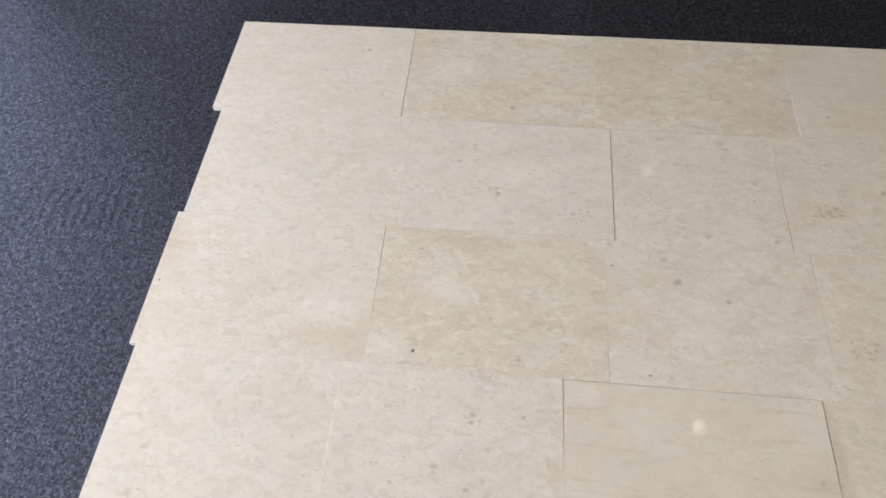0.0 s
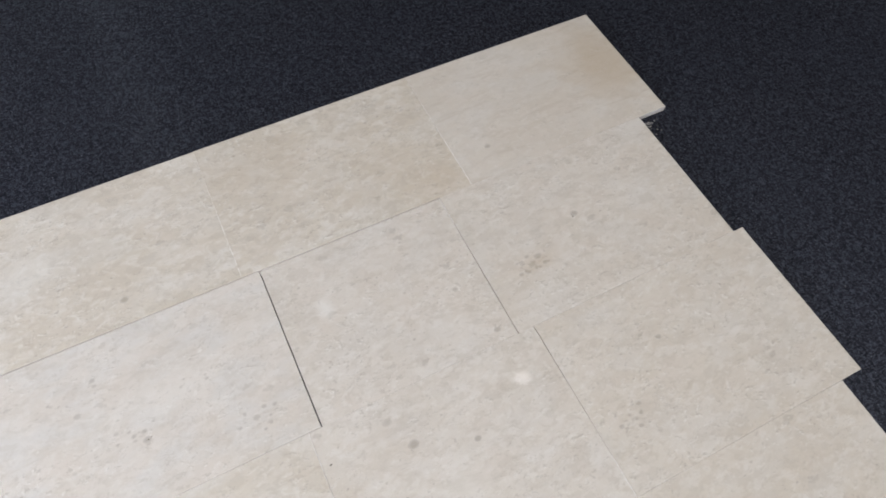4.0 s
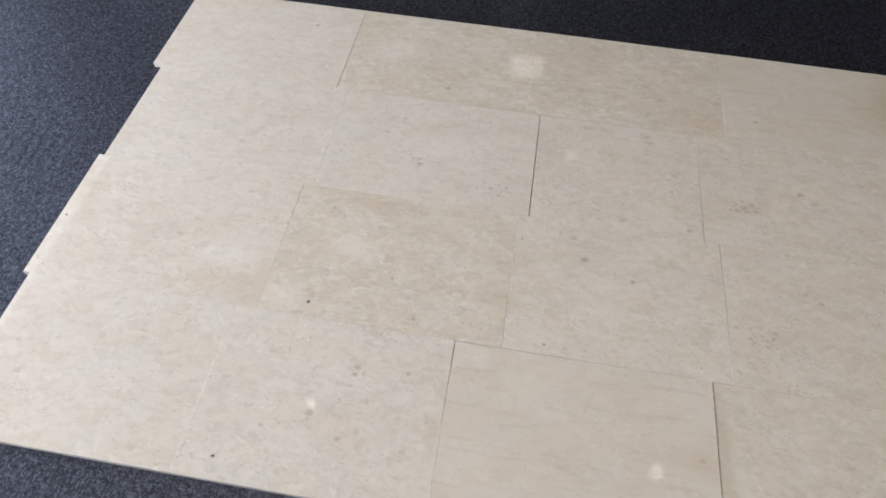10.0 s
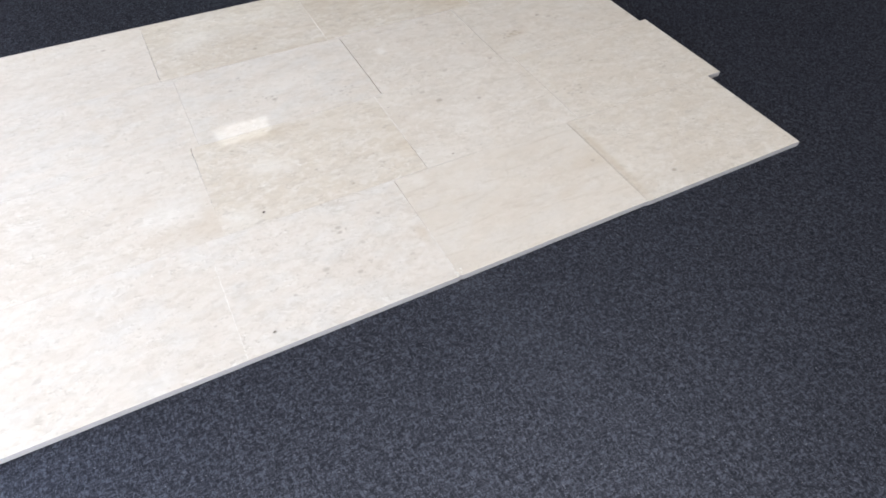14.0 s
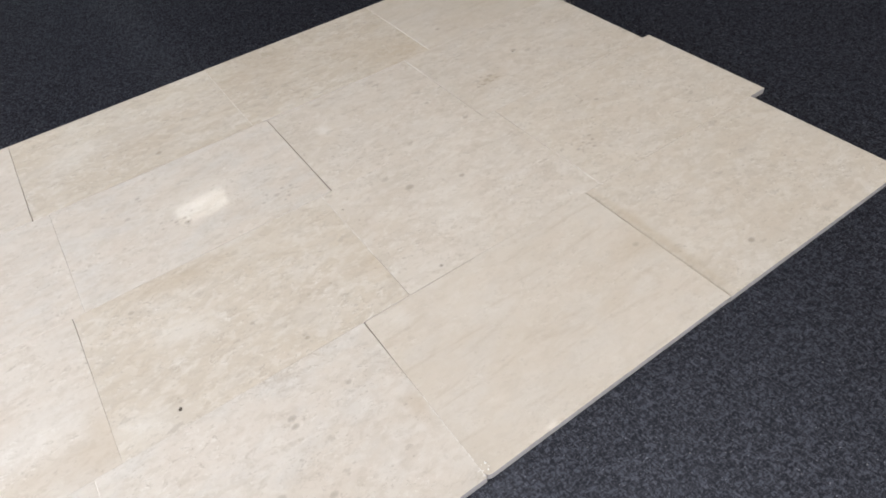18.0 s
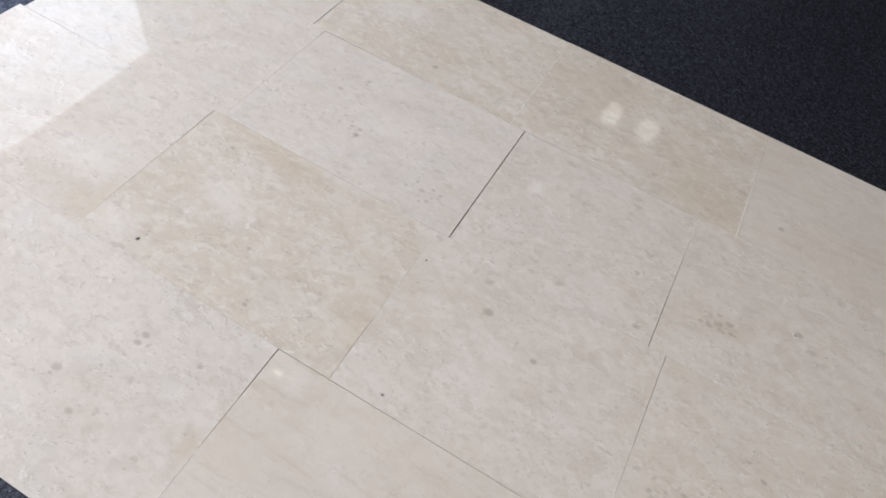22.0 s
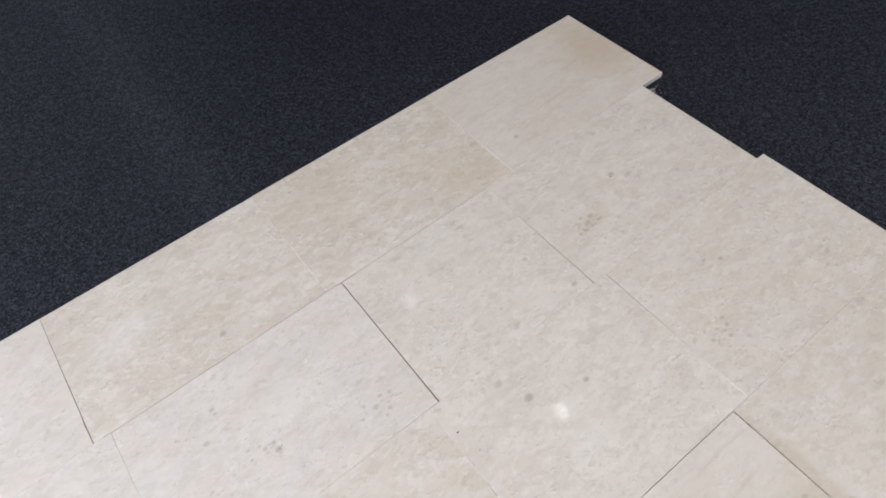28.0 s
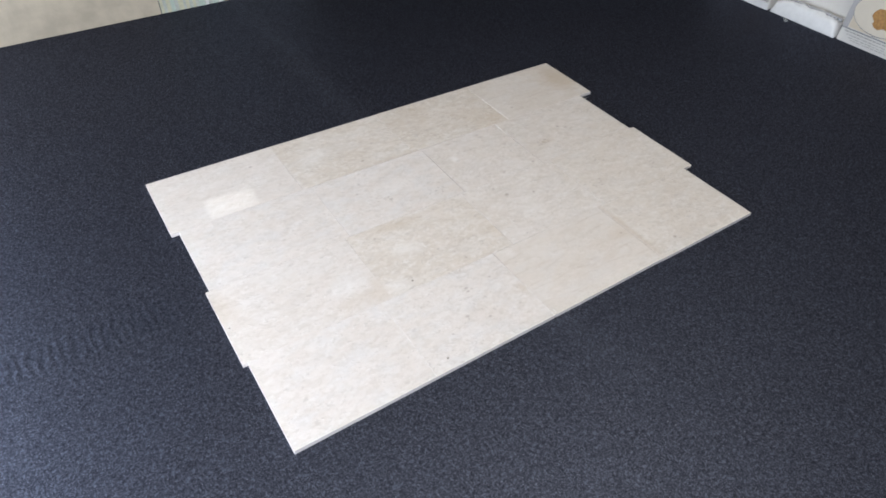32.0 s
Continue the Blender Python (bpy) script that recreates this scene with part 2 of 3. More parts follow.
    body = n.mix(fleck, body, rgb(0.24, 0.20, 0.165))
    body = n.mix(n.span(grain, 0.3, 0.75, 0.0, 0.14), body, rgb(0.44, 0.40, 0.36))
    # saw-cut edges are plainer; their paler tone stands in for light falling on them
    side = n.node("ShaderNodeSeparateXYZ", 2, Vector=n.node("ShaderNodeNewGeometry", 3))
    body = n.mix(n.span(side, 0.9, 0.4), body, rgb(0.71, 0.65, 0.625))
    rough = n.math("ADD", n.span(n.noise(flat, 18.0, 4.0), 0.3, 0.7, 0.005, 0.014), n.math("MULTIPLY", n.math("ADD", dots, fleck), 0.25))
    rough = n.math("ADD", rough, n.math("MULTIPLY", busy, 0.008))
    rough = n.math("ADD", rough, n.span(side, 0.9, 0.4, 0.0, 0.5))
    relief = n.bump(n.math("SUBTRACT", 1.0, n.math("ADD", dots, fleck)), 0.1, 0.0006)
    relief = n.bump(n.noise(flat, 4.0, 1.0), 0.005, 0.004, relief)
    return n.finish(body, rough, relief, IOR=1.5, Specular_IOR_Level=0.25)


def carpet_material():
    """Flat needle-felt carpet in charcoal blue with pale and dark fibres."""
    n = Nodes("charcoal_felt_carpet")
    co = n.node("ShaderNodeTexCoord", 3)
    a = n.noise(n.stretch(co, (1.0, 0.45, 1.0), 0.5), 200.0, 2.0, 0.6, 1.3)
    b = n.noise(n.stretch(co, (0.45, 1.0, 1.0), 0.9), 175.0, 2.0, 0.6, 1.3)
    c = n.noise(co, 120.0, 3.0, 0.7)
    d = n.noise(co, 2.4, 3.0)
    tuft = n.math("ADD", n.math("MULTIPLY", a, 0.5), n.math("MULTIPLY", b, 0.5))
    col = n.mix(n.span(c, 0.3, 0.7), rgb(0.0050, 0.0049, 0.0062), rgb(0.0102, 0.0100, 0.0126))
    col = n.mix(n.span(a, 0.55, 0.70), col, rgb(0.040, 0.0395, 0.048))
    col = n.mix(n.span(b, 0.57, 0.72), col, rgb(0.034, 0.0335, 0.041))
    col = n.mix(n.span(b, 0.44, 0.30), col, rgb(0.0038, 0.0038, 0.0054))
    # faint cloudy wear and single pale fibres
    col = n.mix(n.span(d, 0.35, 0.7, 0.0, 0.28), col, rgb(0.0125, 0.0135, 0.0185))
    trod = n.noise(n.stretch(co, (1.0, 0.6, 1.0), 0.4), 9.0, 4.0, 0.65)
    col = n.mix(n.span(trod, 0.42, 0.66, 0.0, 0.22), col, n.mix(1.0, col, rgb(0.50, 0.51, 0.54), "MULTIPLY"))
    bright = n.noise(n.stretch(co, (0.5, 1.0, 1.0), 1.3), 330.0, 1.0, 0.5, 0.4)
    col = n.mix(n.span(bright, 0.70, 0.76, 0.0, 0.85), col, rgb(0.19, 0.193, 0.225))
    # a short row of ridges pressed into the pile beside the tiles
    place = n.node("ShaderNodeSeparateXYZ", Vector=co).node
    px, py = place.outputs[0], place.outputs[1]
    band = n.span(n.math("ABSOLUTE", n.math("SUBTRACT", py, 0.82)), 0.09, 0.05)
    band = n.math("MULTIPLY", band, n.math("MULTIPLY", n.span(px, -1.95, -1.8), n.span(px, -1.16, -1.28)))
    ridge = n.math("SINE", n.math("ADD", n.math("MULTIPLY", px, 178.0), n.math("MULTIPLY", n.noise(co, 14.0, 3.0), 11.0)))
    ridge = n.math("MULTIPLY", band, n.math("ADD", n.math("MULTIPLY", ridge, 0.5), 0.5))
    # furrows also darkened in colour, as shade between the ridges
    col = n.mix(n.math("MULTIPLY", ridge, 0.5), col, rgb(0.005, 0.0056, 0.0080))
    # a scuff of stone dust where the front tiles were set down
    along = n.math("MINIMUM", n.math("MAXIMUM", n.math("MULTIPLY", n.math("ADD", py, 0.05), -4.0), 0.0), 1.0)
    aside = n.math("ABSOLUTE", n.math("SUBTRACT", px, n.math("ADD", n.math("MULTIPLY", along, 0.075), 0.005)))
    scuff = n.math("MULTIPLY", n.span(aside, 0.13, 0.0), n.math("MULTIPLY", n.span(py, -0.46, -0.2), n.span(n.noise(co, 24.0, 4.0, 0.7), 0.36, 0.66)))
    col = n.mix(n.math("MULTIPLY", scuff, 0.2), col, rgb(0.062, 0.066, 0.078))
    relief = n.bump(n.math("SUBTRACT", 1.0, ridge), 0.35, 0.004)
    ridged = relief
    relief = n.bump(tuft, 0.6, 0.005, relief)
    relief = n.bump(c, 0.4, 0.006, relief)
    # the fibres catch a broad bluish shine from the window, on top of the matt felt
    matt = n.tree.nodes.new("ShaderNodeBsdfDiffuse")
    n.put(matt.inputs["Color"], col)
    n.put(matt.inputs["Normal"], relief)
    gloss = n.tree.nodes.new("ShaderNodeBsdfAnisotropic")
    gloss.distribution = "GGX"
    fibre = n.span(tuft, 0.40, 0.64)
    n.put(gloss.inputs["Color"], n.mix(fibre, rgb(0.0200, 0.0219, 0.0293), rgb(0.0735, 0.0805, 0.1075)))
    gloss.inputs["Roughness"].default_value = 0.53
    n.put(gloss.inputs["Normal"], n.bump(tuft, 0.25, 0.003, ridged))
    both = n.tree.nodes.new("ShaderNodeAddShader")
    n.tree.links.new(matt.outputs[0], both.inputs[0])
    n.tree.links.new(gloss.outputs[0], both.inputs[1])
    n.tree.links.new(both.outputs[0], n.tree.nodes["Material Output"].inputs["Surface"])
    n.tree.nodes.remove(n.bsdf)
    return n.mat


def plain_material(name, col, rough, vary=0.12, scale=9.0, bumpy=0.15, **more):
    n = Nodes(name)
    co = n.node("ShaderNodeTexCoord", 3)
    dark = tuple(v * (1 - vary) for v in col)
    body = n.mix(n.span(n.noise(co, scale, 5.0), 0.3, 0.7), rgb(*col), rgb(*dark))
    fine = n.noise(co, scale * 22, 3.0)
    body = n.mix(n.span(fine, 0.35, 0.75, 0.0, 0.3), body, rgb(*dark))
    return n.finish(body, rough, n.bump(fine, bumpy, 0.002), **more)


LIMESTONE = limestone_material()
CARPET = carpet_material()
# dark tone chosen for unseen walls to cut bounce onto the carpet
DARK_WALL = plain_material("dark_low_bounce", (0.12, 0.12, 0.125), 0.8, 0.1, 2.0)
WALL = plain_material("white_wall_paint", (0.52, 0.51, 0.49), 0.75, 0.06, 2.0)
CEILING = plain_material("ceiling_paint", (0.60, 0.59, 0.57), 0.85, 0.06, 2.0)
TRIM = plain_material("white_trim", (0.72, 0.72, 0.71), 0.4, 0.05)
METAL = plain_material("brushed_steel", (0.55, 0.55, 0.56), 0.35, 0.1, 30.0, 0.1, Metallic=1.0)
GLASS = Nodes("window_glass").finish(rgb(0.9, 0.95, 0.95), 0.02, Transmission_Weight=1.0, IOR=1.45)
BOARD = plain_material("white_printed_board", (0.70, 0.68, 0.645), 0.45, 0.06)
CREAM = plain_material("cream_print", (0.66, 0.58, 0.46), 0.4, 0.08)
OCHRE = plain_material("ochre_print", (0.50, 0.27, 0.09), 0.4, 0.35, 60.0)
GREY = plain_material("grey_print", (0.28, 0.28, 0.29), 0.5, 0.2, 40.0)
PALE_INK = plain_material("pale_ink", (0.44, 0.42, 0.40), 0.5, 0.2)
INK = plain_material("dark_ink", (0.05, 0.05, 0.055), 0.5, 0.2)
FILM = plain_material("white_plastic_film", (0.79, 0.79, 0.79), 0.22, 0.08, 25.0, 0.6)
BEIGE_SLAB = plain_material("beige_stone_slab", (0.56, 0.485, 0.375), 0.3, 0.24, 7.0)
PALE_SLAB = plain_material("pale_green_slab", (0.60, 0.62, 0.57), 0.25, 0.25, 40.0)
YELLOW_BAND = plain_material("yellowish_band", (0.60, 0.58, 0.42), 0.3, 0.15, 30.0)
GREEN_BAND = plain_material("pale_green_band", (0.52, 0.60, 0.53), 0.3, 0.15, 30.0)
WHITE_BAND = plain_material("white_band", (0.72, 0.72, 0.70), 0.3, 0.1, 30.0)
PIT = plain_material("dark_pit", (0.085, 0.065, 0.05), 0.8, 0.4, 200.0)
CHIP = plain_material("fresh_stone_chip", (0.78, 0.76, 0.73), 0.7, 0.1, 90.0)


# ---- mesh helpers ----
def part(name, bm, material, parent=None, label=""):
    me = bpy.data.meshes.new(name)
    bm.to_mesh(me)
    bm.free()
    me.materials.append(material)
    ob = new(name, me)
    ob.parent = parent
    return tagged(ob, label) if label else ob


def thing(name, x, y, z, label, category, group="", turn=0.0):
    ob = new(name)
    ob.empty_display_size = 0.1
    ob.matrix_basis = pose(x, y, z, 0, 0, turn)
    return tagged(ob, label, category, group)


def box(bm, x0, x1, y0, y1, z0, z1, bevel=0.0):
    made = bmesh.ops.create_cube(bm, size=1.0)["verts"]
    bmesh.ops.scale(bm, vec=(x1 - x0, y1 - y0, z1 - z0), verts=made)
    bmesh.ops.translate(bm, vec=((x0 + x1) / 2, (y0 + y1) / 2, (z0 + z1) / 2), verts=made)
    if bevel:
        edges = list({e for v in made for e in v.link_edges})
        bmesh.ops.bevel(bm, geom=edges, offset=bevel, segments=2, affect="EDGES")
    return bm


def boxed(*size, bevel=0.0):
    return box(bmesh.new(), *size, bevel=bevel)


def disc(cx, cy, z, rx, ry, thick, steps=18, wobble=0.0, seed=0):
    """A flat rounded plate with an uneven rim, lying in the xy plane."""
    bm, rng = bmesh.new(), random.Random(seed)
    rim = []
    for i in range(steps):
        a, r = math.tau * i / steps, 1 + wobble * rng.uniform(-1, 1)
        rim.append((cx + rx * r * math.cos(a), cy + ry * r * math.sin(a)))
    low = [bm.verts.new((x, y, z)) for x, y in rim]
    top = [bm.verts.new((cx + (x - cx) * 0.8, cy + (y - cy) * 0.8, z + thick)) for x, y in rim]
    bm.faces.new(top)
    for i in range(steps):
        bm.faces.new((low[i - 1], low[i], top[i], top[i - 1]))
    return bm


# ---- the room ----
def structure(name, bm, material, label):
    return tagged(part(name, bm, material), label, name.split("_")[0], kind="structure")


R = ROOM
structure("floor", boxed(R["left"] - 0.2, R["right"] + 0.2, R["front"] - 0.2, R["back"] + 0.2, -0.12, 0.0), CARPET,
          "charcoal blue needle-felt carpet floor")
structure("ceiling", boxed(R["left"] - 0.2, R["right"] + 0.2, R["front"] - 0.2, R["back"] + 0.2, R["top"], R["top"] + 0.15), CEILING,
          "plain off-white ceiling")


def wall_x(bm, x0, x1, y0, y1, holes):
    """A wall that runs along y, with openings (ya, yb, za, zb)."""
    at = y0
    for ya, yb, za, zb in sorted(holes):
        box(bm, x0, x1, at, ya, 0, R["top"])
        if za > 0:
            box(bm, x0, x1, ya, yb, 0, za)
        box(bm, x0, x1, ya, yb, zb, R["top"])
        at = yb
    box(bm, x0, x1, at, y1, 0, R["top"])
    return bm


def wall_y(bm, y0, y1, x0, x1, holes):
    """A wall that runs along x, with openings (xa, xb, za, zb)."""
    at = x0
    for xa, xb, za, zb in sorted(holes):
        box(bm, at, xa, y0, y1, 0, R["top"])
        if za > 0:
            box(bm, xa, xb, y0, y1, 0, za)
        box(bm, xa, xb, y0, y1, zb, R["top"])
        at = xb
    box(bm, at, x1, y0, y1, 0, R["top"])
    return bm


structure("wall_west", wall_x(bmesh.new(), R["left"] - 0.2, R["left"], R["front"], R["back"], [(-2.94, 2.21, 0.06, 1.75), (2.96, 3.48, 0.06, 1.30)]), WALL, "white painted wall with a low window and an added fill opening")
structure("wall_east", wall_x(bmesh.new(), R["right"], R["right"] + 0.2, R["front"], R["back"], []), DARK_WALL, "plain unseen wall, darkened to cut bounce light")
structure("wall_south", wall_y(bmesh.new(), R["front"] - 0.2, R["front"], R["left"] - 0.2, R["right"] + 0.2, [(-2.15, 3.55, 0.25, 2.75)]), WALL, "white painted wall with an unseen opening for the front fill")
structure("wall_north", wall_y(bmesh.new(), R["back"], R["back"] + 0.2, R["left"] - 0.2, R["right"] + 0.2, []), DARK_WALL, "plain unseen wall, darkened to cut bounce light")


structure("column", boxed(0.258, 0.412, 3.74, 3.90, 0.0, R["top"], bevel=0.004), DARK_WALL, "square charcoal painted column behind the standing slabs")


def window(name, along, at, a0, a1, z0, z1, splits, rows, label, depth=0.06):
    """A framed window in the opening: along 'x' or 'y', with its panes split evenly."""
    top = tagged(new(name), label, "window", kind="structure")

    def bar(u0, u1, w0, w1):
        return boxed(u0, u1, at, at + depth, w0, w1) if along == "x" else boxed(at, at + depth, u0, u1, w0, w1)

    t = 0.035
    for u0, u1, w0, w1 in ((a0, a0 + t, z0, z1), (a1 - t, a1, z0, z1), (a0 + t, a1 - t, z0, z0 + t), (a0 + t, a1 - t, z1 - t, z1)):
        part("window_frame", bar(u0, u1, w0, w1), TRIM, top)
    for i in range(1, splits):
        u = a0 + (a1 - a0) * i / splits
        part("mullion", bar(u - t / 2, u + t / 2, z0 + t, z1 - t), TRIM, top)
    for j in range(1, rows):
        w = z0 + (z1 - z0) * j / rows
        for i in range(splits):
            u0 = a0 + (a1 - a0) * i / splits + (t if i == 0 else t / 2)
            u1 = a0 + (a1 - a0) * (i + 1) / splits - (t if i == splits - 1 else t / 2)
            part("transom", bar(u0, u1, w - t / 2, w + t / 2), TRIM, top)
    inner = at + depth / 2
    pane = boxed(a0 + t, a1 - t, inner - 0.003, inner + 0.003, z0 + t, z1 - t) if along == "x" else boxed(inner - 0.003, inner + 0.003, a0 + t, a1 - t, z0 + t, z1 - t)
    part("pane", pane, GLASS, top).visible_shadow = False


window("window_1", "y", R["left"] - 0.14, -2.94, 2.21, 0.06, 1.75, 1, 1, "long white-framed shop window onto daylight")
# assumed opening round the added back-left light
window("window_3_assumed", "y", R["left"] - 0.14, 2.96, 3.48, 0.06, 1.30, 1, 1, "short unseen window added for the back-left fill light")
# assumed opening, added only to house the front fill light
window("window_2_assumed", "x", R["front"] - 0.14, -2.15, 3.55, 0.25, 2.75, 1, 1, "unseen assumed window framing the front fill light")


def light_panel(x, y, w, h):
    """A flat ceiling fitting: a tray with a raised rim round the tubes."""
    ob = thing("panel_or_fill_fitting", x, y, 4.58, "flat white ceiling light, one reflected, the rest added fill", "ceiling light", "ceiling panel lights")
    part("tray", boxed(-w / 2, w / 2, -h / 2, h / 2, 0.005, 0.04), TRIM, ob)
    for x0, x1, y0, y1 in ((-w / 2 - 0.02, -w / 2, -h / 2, h / 2), (w / 2, w / 2 + 0.02, -h / 2, h / 2), (-w / 2 - 0.02, w / 2 + 0.02, -h / 2 - 0.02, -h / 2), (-w / 2 - 0.02, w / 2 + 0.02, h / 2, h / 2 + 0.02)):
        part("rim", boxed(x0, x1, y0, y1, -0.012, 0.04), TRIM, ob)
    return ob


# the first fitting is the reflected one; the other four only house added fill
for px, py, pw, ph, watts in PANELS_AND_FILL:
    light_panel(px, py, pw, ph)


def downlight(x, y):
    lamp = thing("downlight", x, y, 4.57, "round white ceiling downlight", "ceiling light", "ceiling downlights")
    bm = bmesh.new()
    bmesh.ops.create_cone(bm, cap_ends=False, segments=28, radius1=0.12, radius2=0.10, depth=0.05)
    bmesh.ops.translate(bm, vec=(0, 0, 0.025), verts=bm.verts)
    part("housing", bm, TRIM, lamp)
    ring = bmesh.new()
    for r, z in ((0.085, -0.004), (0.125, -0.004)):
        bmesh.ops.create_circle(ring, cap_ends=False, segments=28, radius=r)
        for v in list(ring.verts)[-28:]:
            v.co.z = z
    v = list(ring.verts)
    for i in range(28):
        ring.faces.new((v[i - 1 if i else 27], v[i], v[28 + i], v[28 + (i - 1 if i else 27)]))
    part("rim", ring, METAL, lamp, "metal rim")
    return lamp


for dx, dy, watts, blue in DOWNLIGHTS:
    downlight(dx, dy)


# ---- the loose limestone tiles ----
THICK = 0.020
# marks: x, y, radius, strength, on the panel's own plan
FLECKS = [
    (-0.373, 0.447, 0.006, 0.4), (0.297, 0.696, 0.011, 0.5), (0.421, 0.648, 0.007, 0.55), (0.209, 0.432, 0.006, 0.4),
    (0.896, 1.030, 0.009, 0.5), (-0.291, 0.174, 0.011, 0.35), (-0.212, 0.298, 0.007, 0.45), (-0.214, 0.280, 0.007, 0.45),
    (-0.093, 0.302, 0.006, 0.4), (0.026, 0.891, 0.009, 0.3), (-0.188, 0.946, 0.008, 0.45), (-0.109, 0.443, 0.006, 0.4),
    (0.801, 1.309, 0.008, 0.4), (0.574, 0.842, 0.008, 0.4), (-0.650, 1.511, 0.008, 0.45), (-0.777, 1.405, 0.006, 0.35),
]
FLECKS += [
    (-0.465, 0.047, 0.006, 0.6), (-0.387, 0.130, 0.006, 0.35), (-0.216, 0.128, 0.008, 0.35), (0.533, 0.973, 0.009, 0.3),
    (0.760, 0.073, 0.007, 0.5), (-0.184, 0.550, 0.006, 0.35), (-0.159, 1.280, 0.008, 0.4), (-0.307, 1.056, 0.009, 0.3),
    (0.751, 0.965, 0.010, 0.3), (0.728, 0.950, 0.010, 0.25), (-0.366, 0.463, 0.005, 0.35), (-0.369, 0.472, 0.004, 0.3), (-0.384, 0.744, 0.007, 0.35),
    (0.265, 0.761, 0.013, 0.25), (0.718, 0.307, 0.010, 0.2), (0.566, 0.214, 0.010, 0.25), (0.892, 0.667, 0.007, 0.4),
]
rng = random.Random(21)
for hx, hy, hw, hd, count in ((0.735, 0.955, 0.045, 0.020, 26), (0.738, 0.545, 0.040, 0.028, 18), (-0.20, 0.965, 0.05, 0.03, 12), (0.03, 0.885, 0.05, 0.03, 12), (-0.07, 1.02, 0.03, 0.02, 8), (-0.30, 1.10, 0.06, 0.03, 8)):
    FLECKS += [(hx + hw * rng.uniform(-1, 1), hy + hd * rng.uniform(-1, 1), rng.uniform(0.0035, 0.0065), rng.uniform(0.15, 0.4)) for _ in range(count)]
# small open pits: x, y, half-length, half-width
PITS = [(-0.373, 0.447, 0.0042, 0.0055), (0.129, 0.733, 0.0044, 0.0017), (-0.465, 0.048, 0.0048, 0.003), (0.209, 0.432, 0.0032, 0.0018),
        (-1.080, 0.591, 0.0036, 0.0032), (0.889, 1.024, 0.0028, 0.0022), (-0.187, 0.945, 0.0024, 0.0012), (-0.179, 0.949, 0.0015, 0.0012)]
# broad brown stains, and a narrow brown strip at x 0.62: x, y, half-length, half-width, strength
STAINS = [
    (-0.53, 0.455, 0.075, 0.05, 0.36), (-0.505, 0.50, 0.03, 0.06, 0.36), (-0.64, 0.46, 0.09, 0.045, 0.2), (-1.08, 0.69, 0.07, 0.07, 0.3),
    (1.25, 1.44, 0.11, 0.15, 0.6), (1.15, 1.50, 0.12, 0.03, 0.22), (0.65, 1.27, 0.12, 0.07, 0.28), (0.53, 1.38, 0.16, 0.10, 0.15),
    (0.10, 0.53, 0.03, 0.04, 0.3), (0.57, 0.21, 0.06, 0.035, 0.3), (0.62, 0.20, 0.012, 0.20, 0.35), (-0.28, 0.78, 0.15, 0.03, 0.3),
    (0.20, 1.50, 0.22, 0.08, 0.2), (0.74, 0.95, 0.05, 0.02, 0.35), (-0.876, 1.575, 0.0028, 0.045, 0.3), (-0.015, 0.18, 0.02, 0.03, 0.35), (0.42, 0.13, 0.06, 0.02, 0.2),
]
# pale clouds, same columns
PALES = [
    (0.245, 1.058, 0.020, 0.028, 0.5), (-0.44, 0.45, 0.05, 0.04, 0.35), (-0.15, 1.02, 0.14, 0.05, 0.25), (0.06, 0.37, 0.03, 0.03, 0.25),
    (-0.30, 0.63, 0.06, 0.04, 0.3), (-0.62, 0.55, 0.08, 0.05, 0.3), (0.34, 0.56, 0.09, 0.05, 0.25), (-0.35, 1.44, 0.09, 0.05, 0.35),
]


def blobs(px, py, rows, ragged):
    out = np.zeros_like(px)
    for x, y, a, b, s in rows:
        q = np.hypot((px - x) / a, (py - y) / b) * (1 + ragged)
        out = np.maximum(out, s * np.clip(1.35 - q, 0, 1))
    return out


def ripple(px, py, seed):
    """A smooth ragged field from a few sine waves."""
    rng, out = np.random.default_rng(seed), np.zeros_like(px)
    for _ in range(9):
        k, ph = rng.normal(0, 70, 2), rng.uniform(0, 6.28)
        out += np.sin(px * k[0] + py * k[1] + ph)
    return out / 9


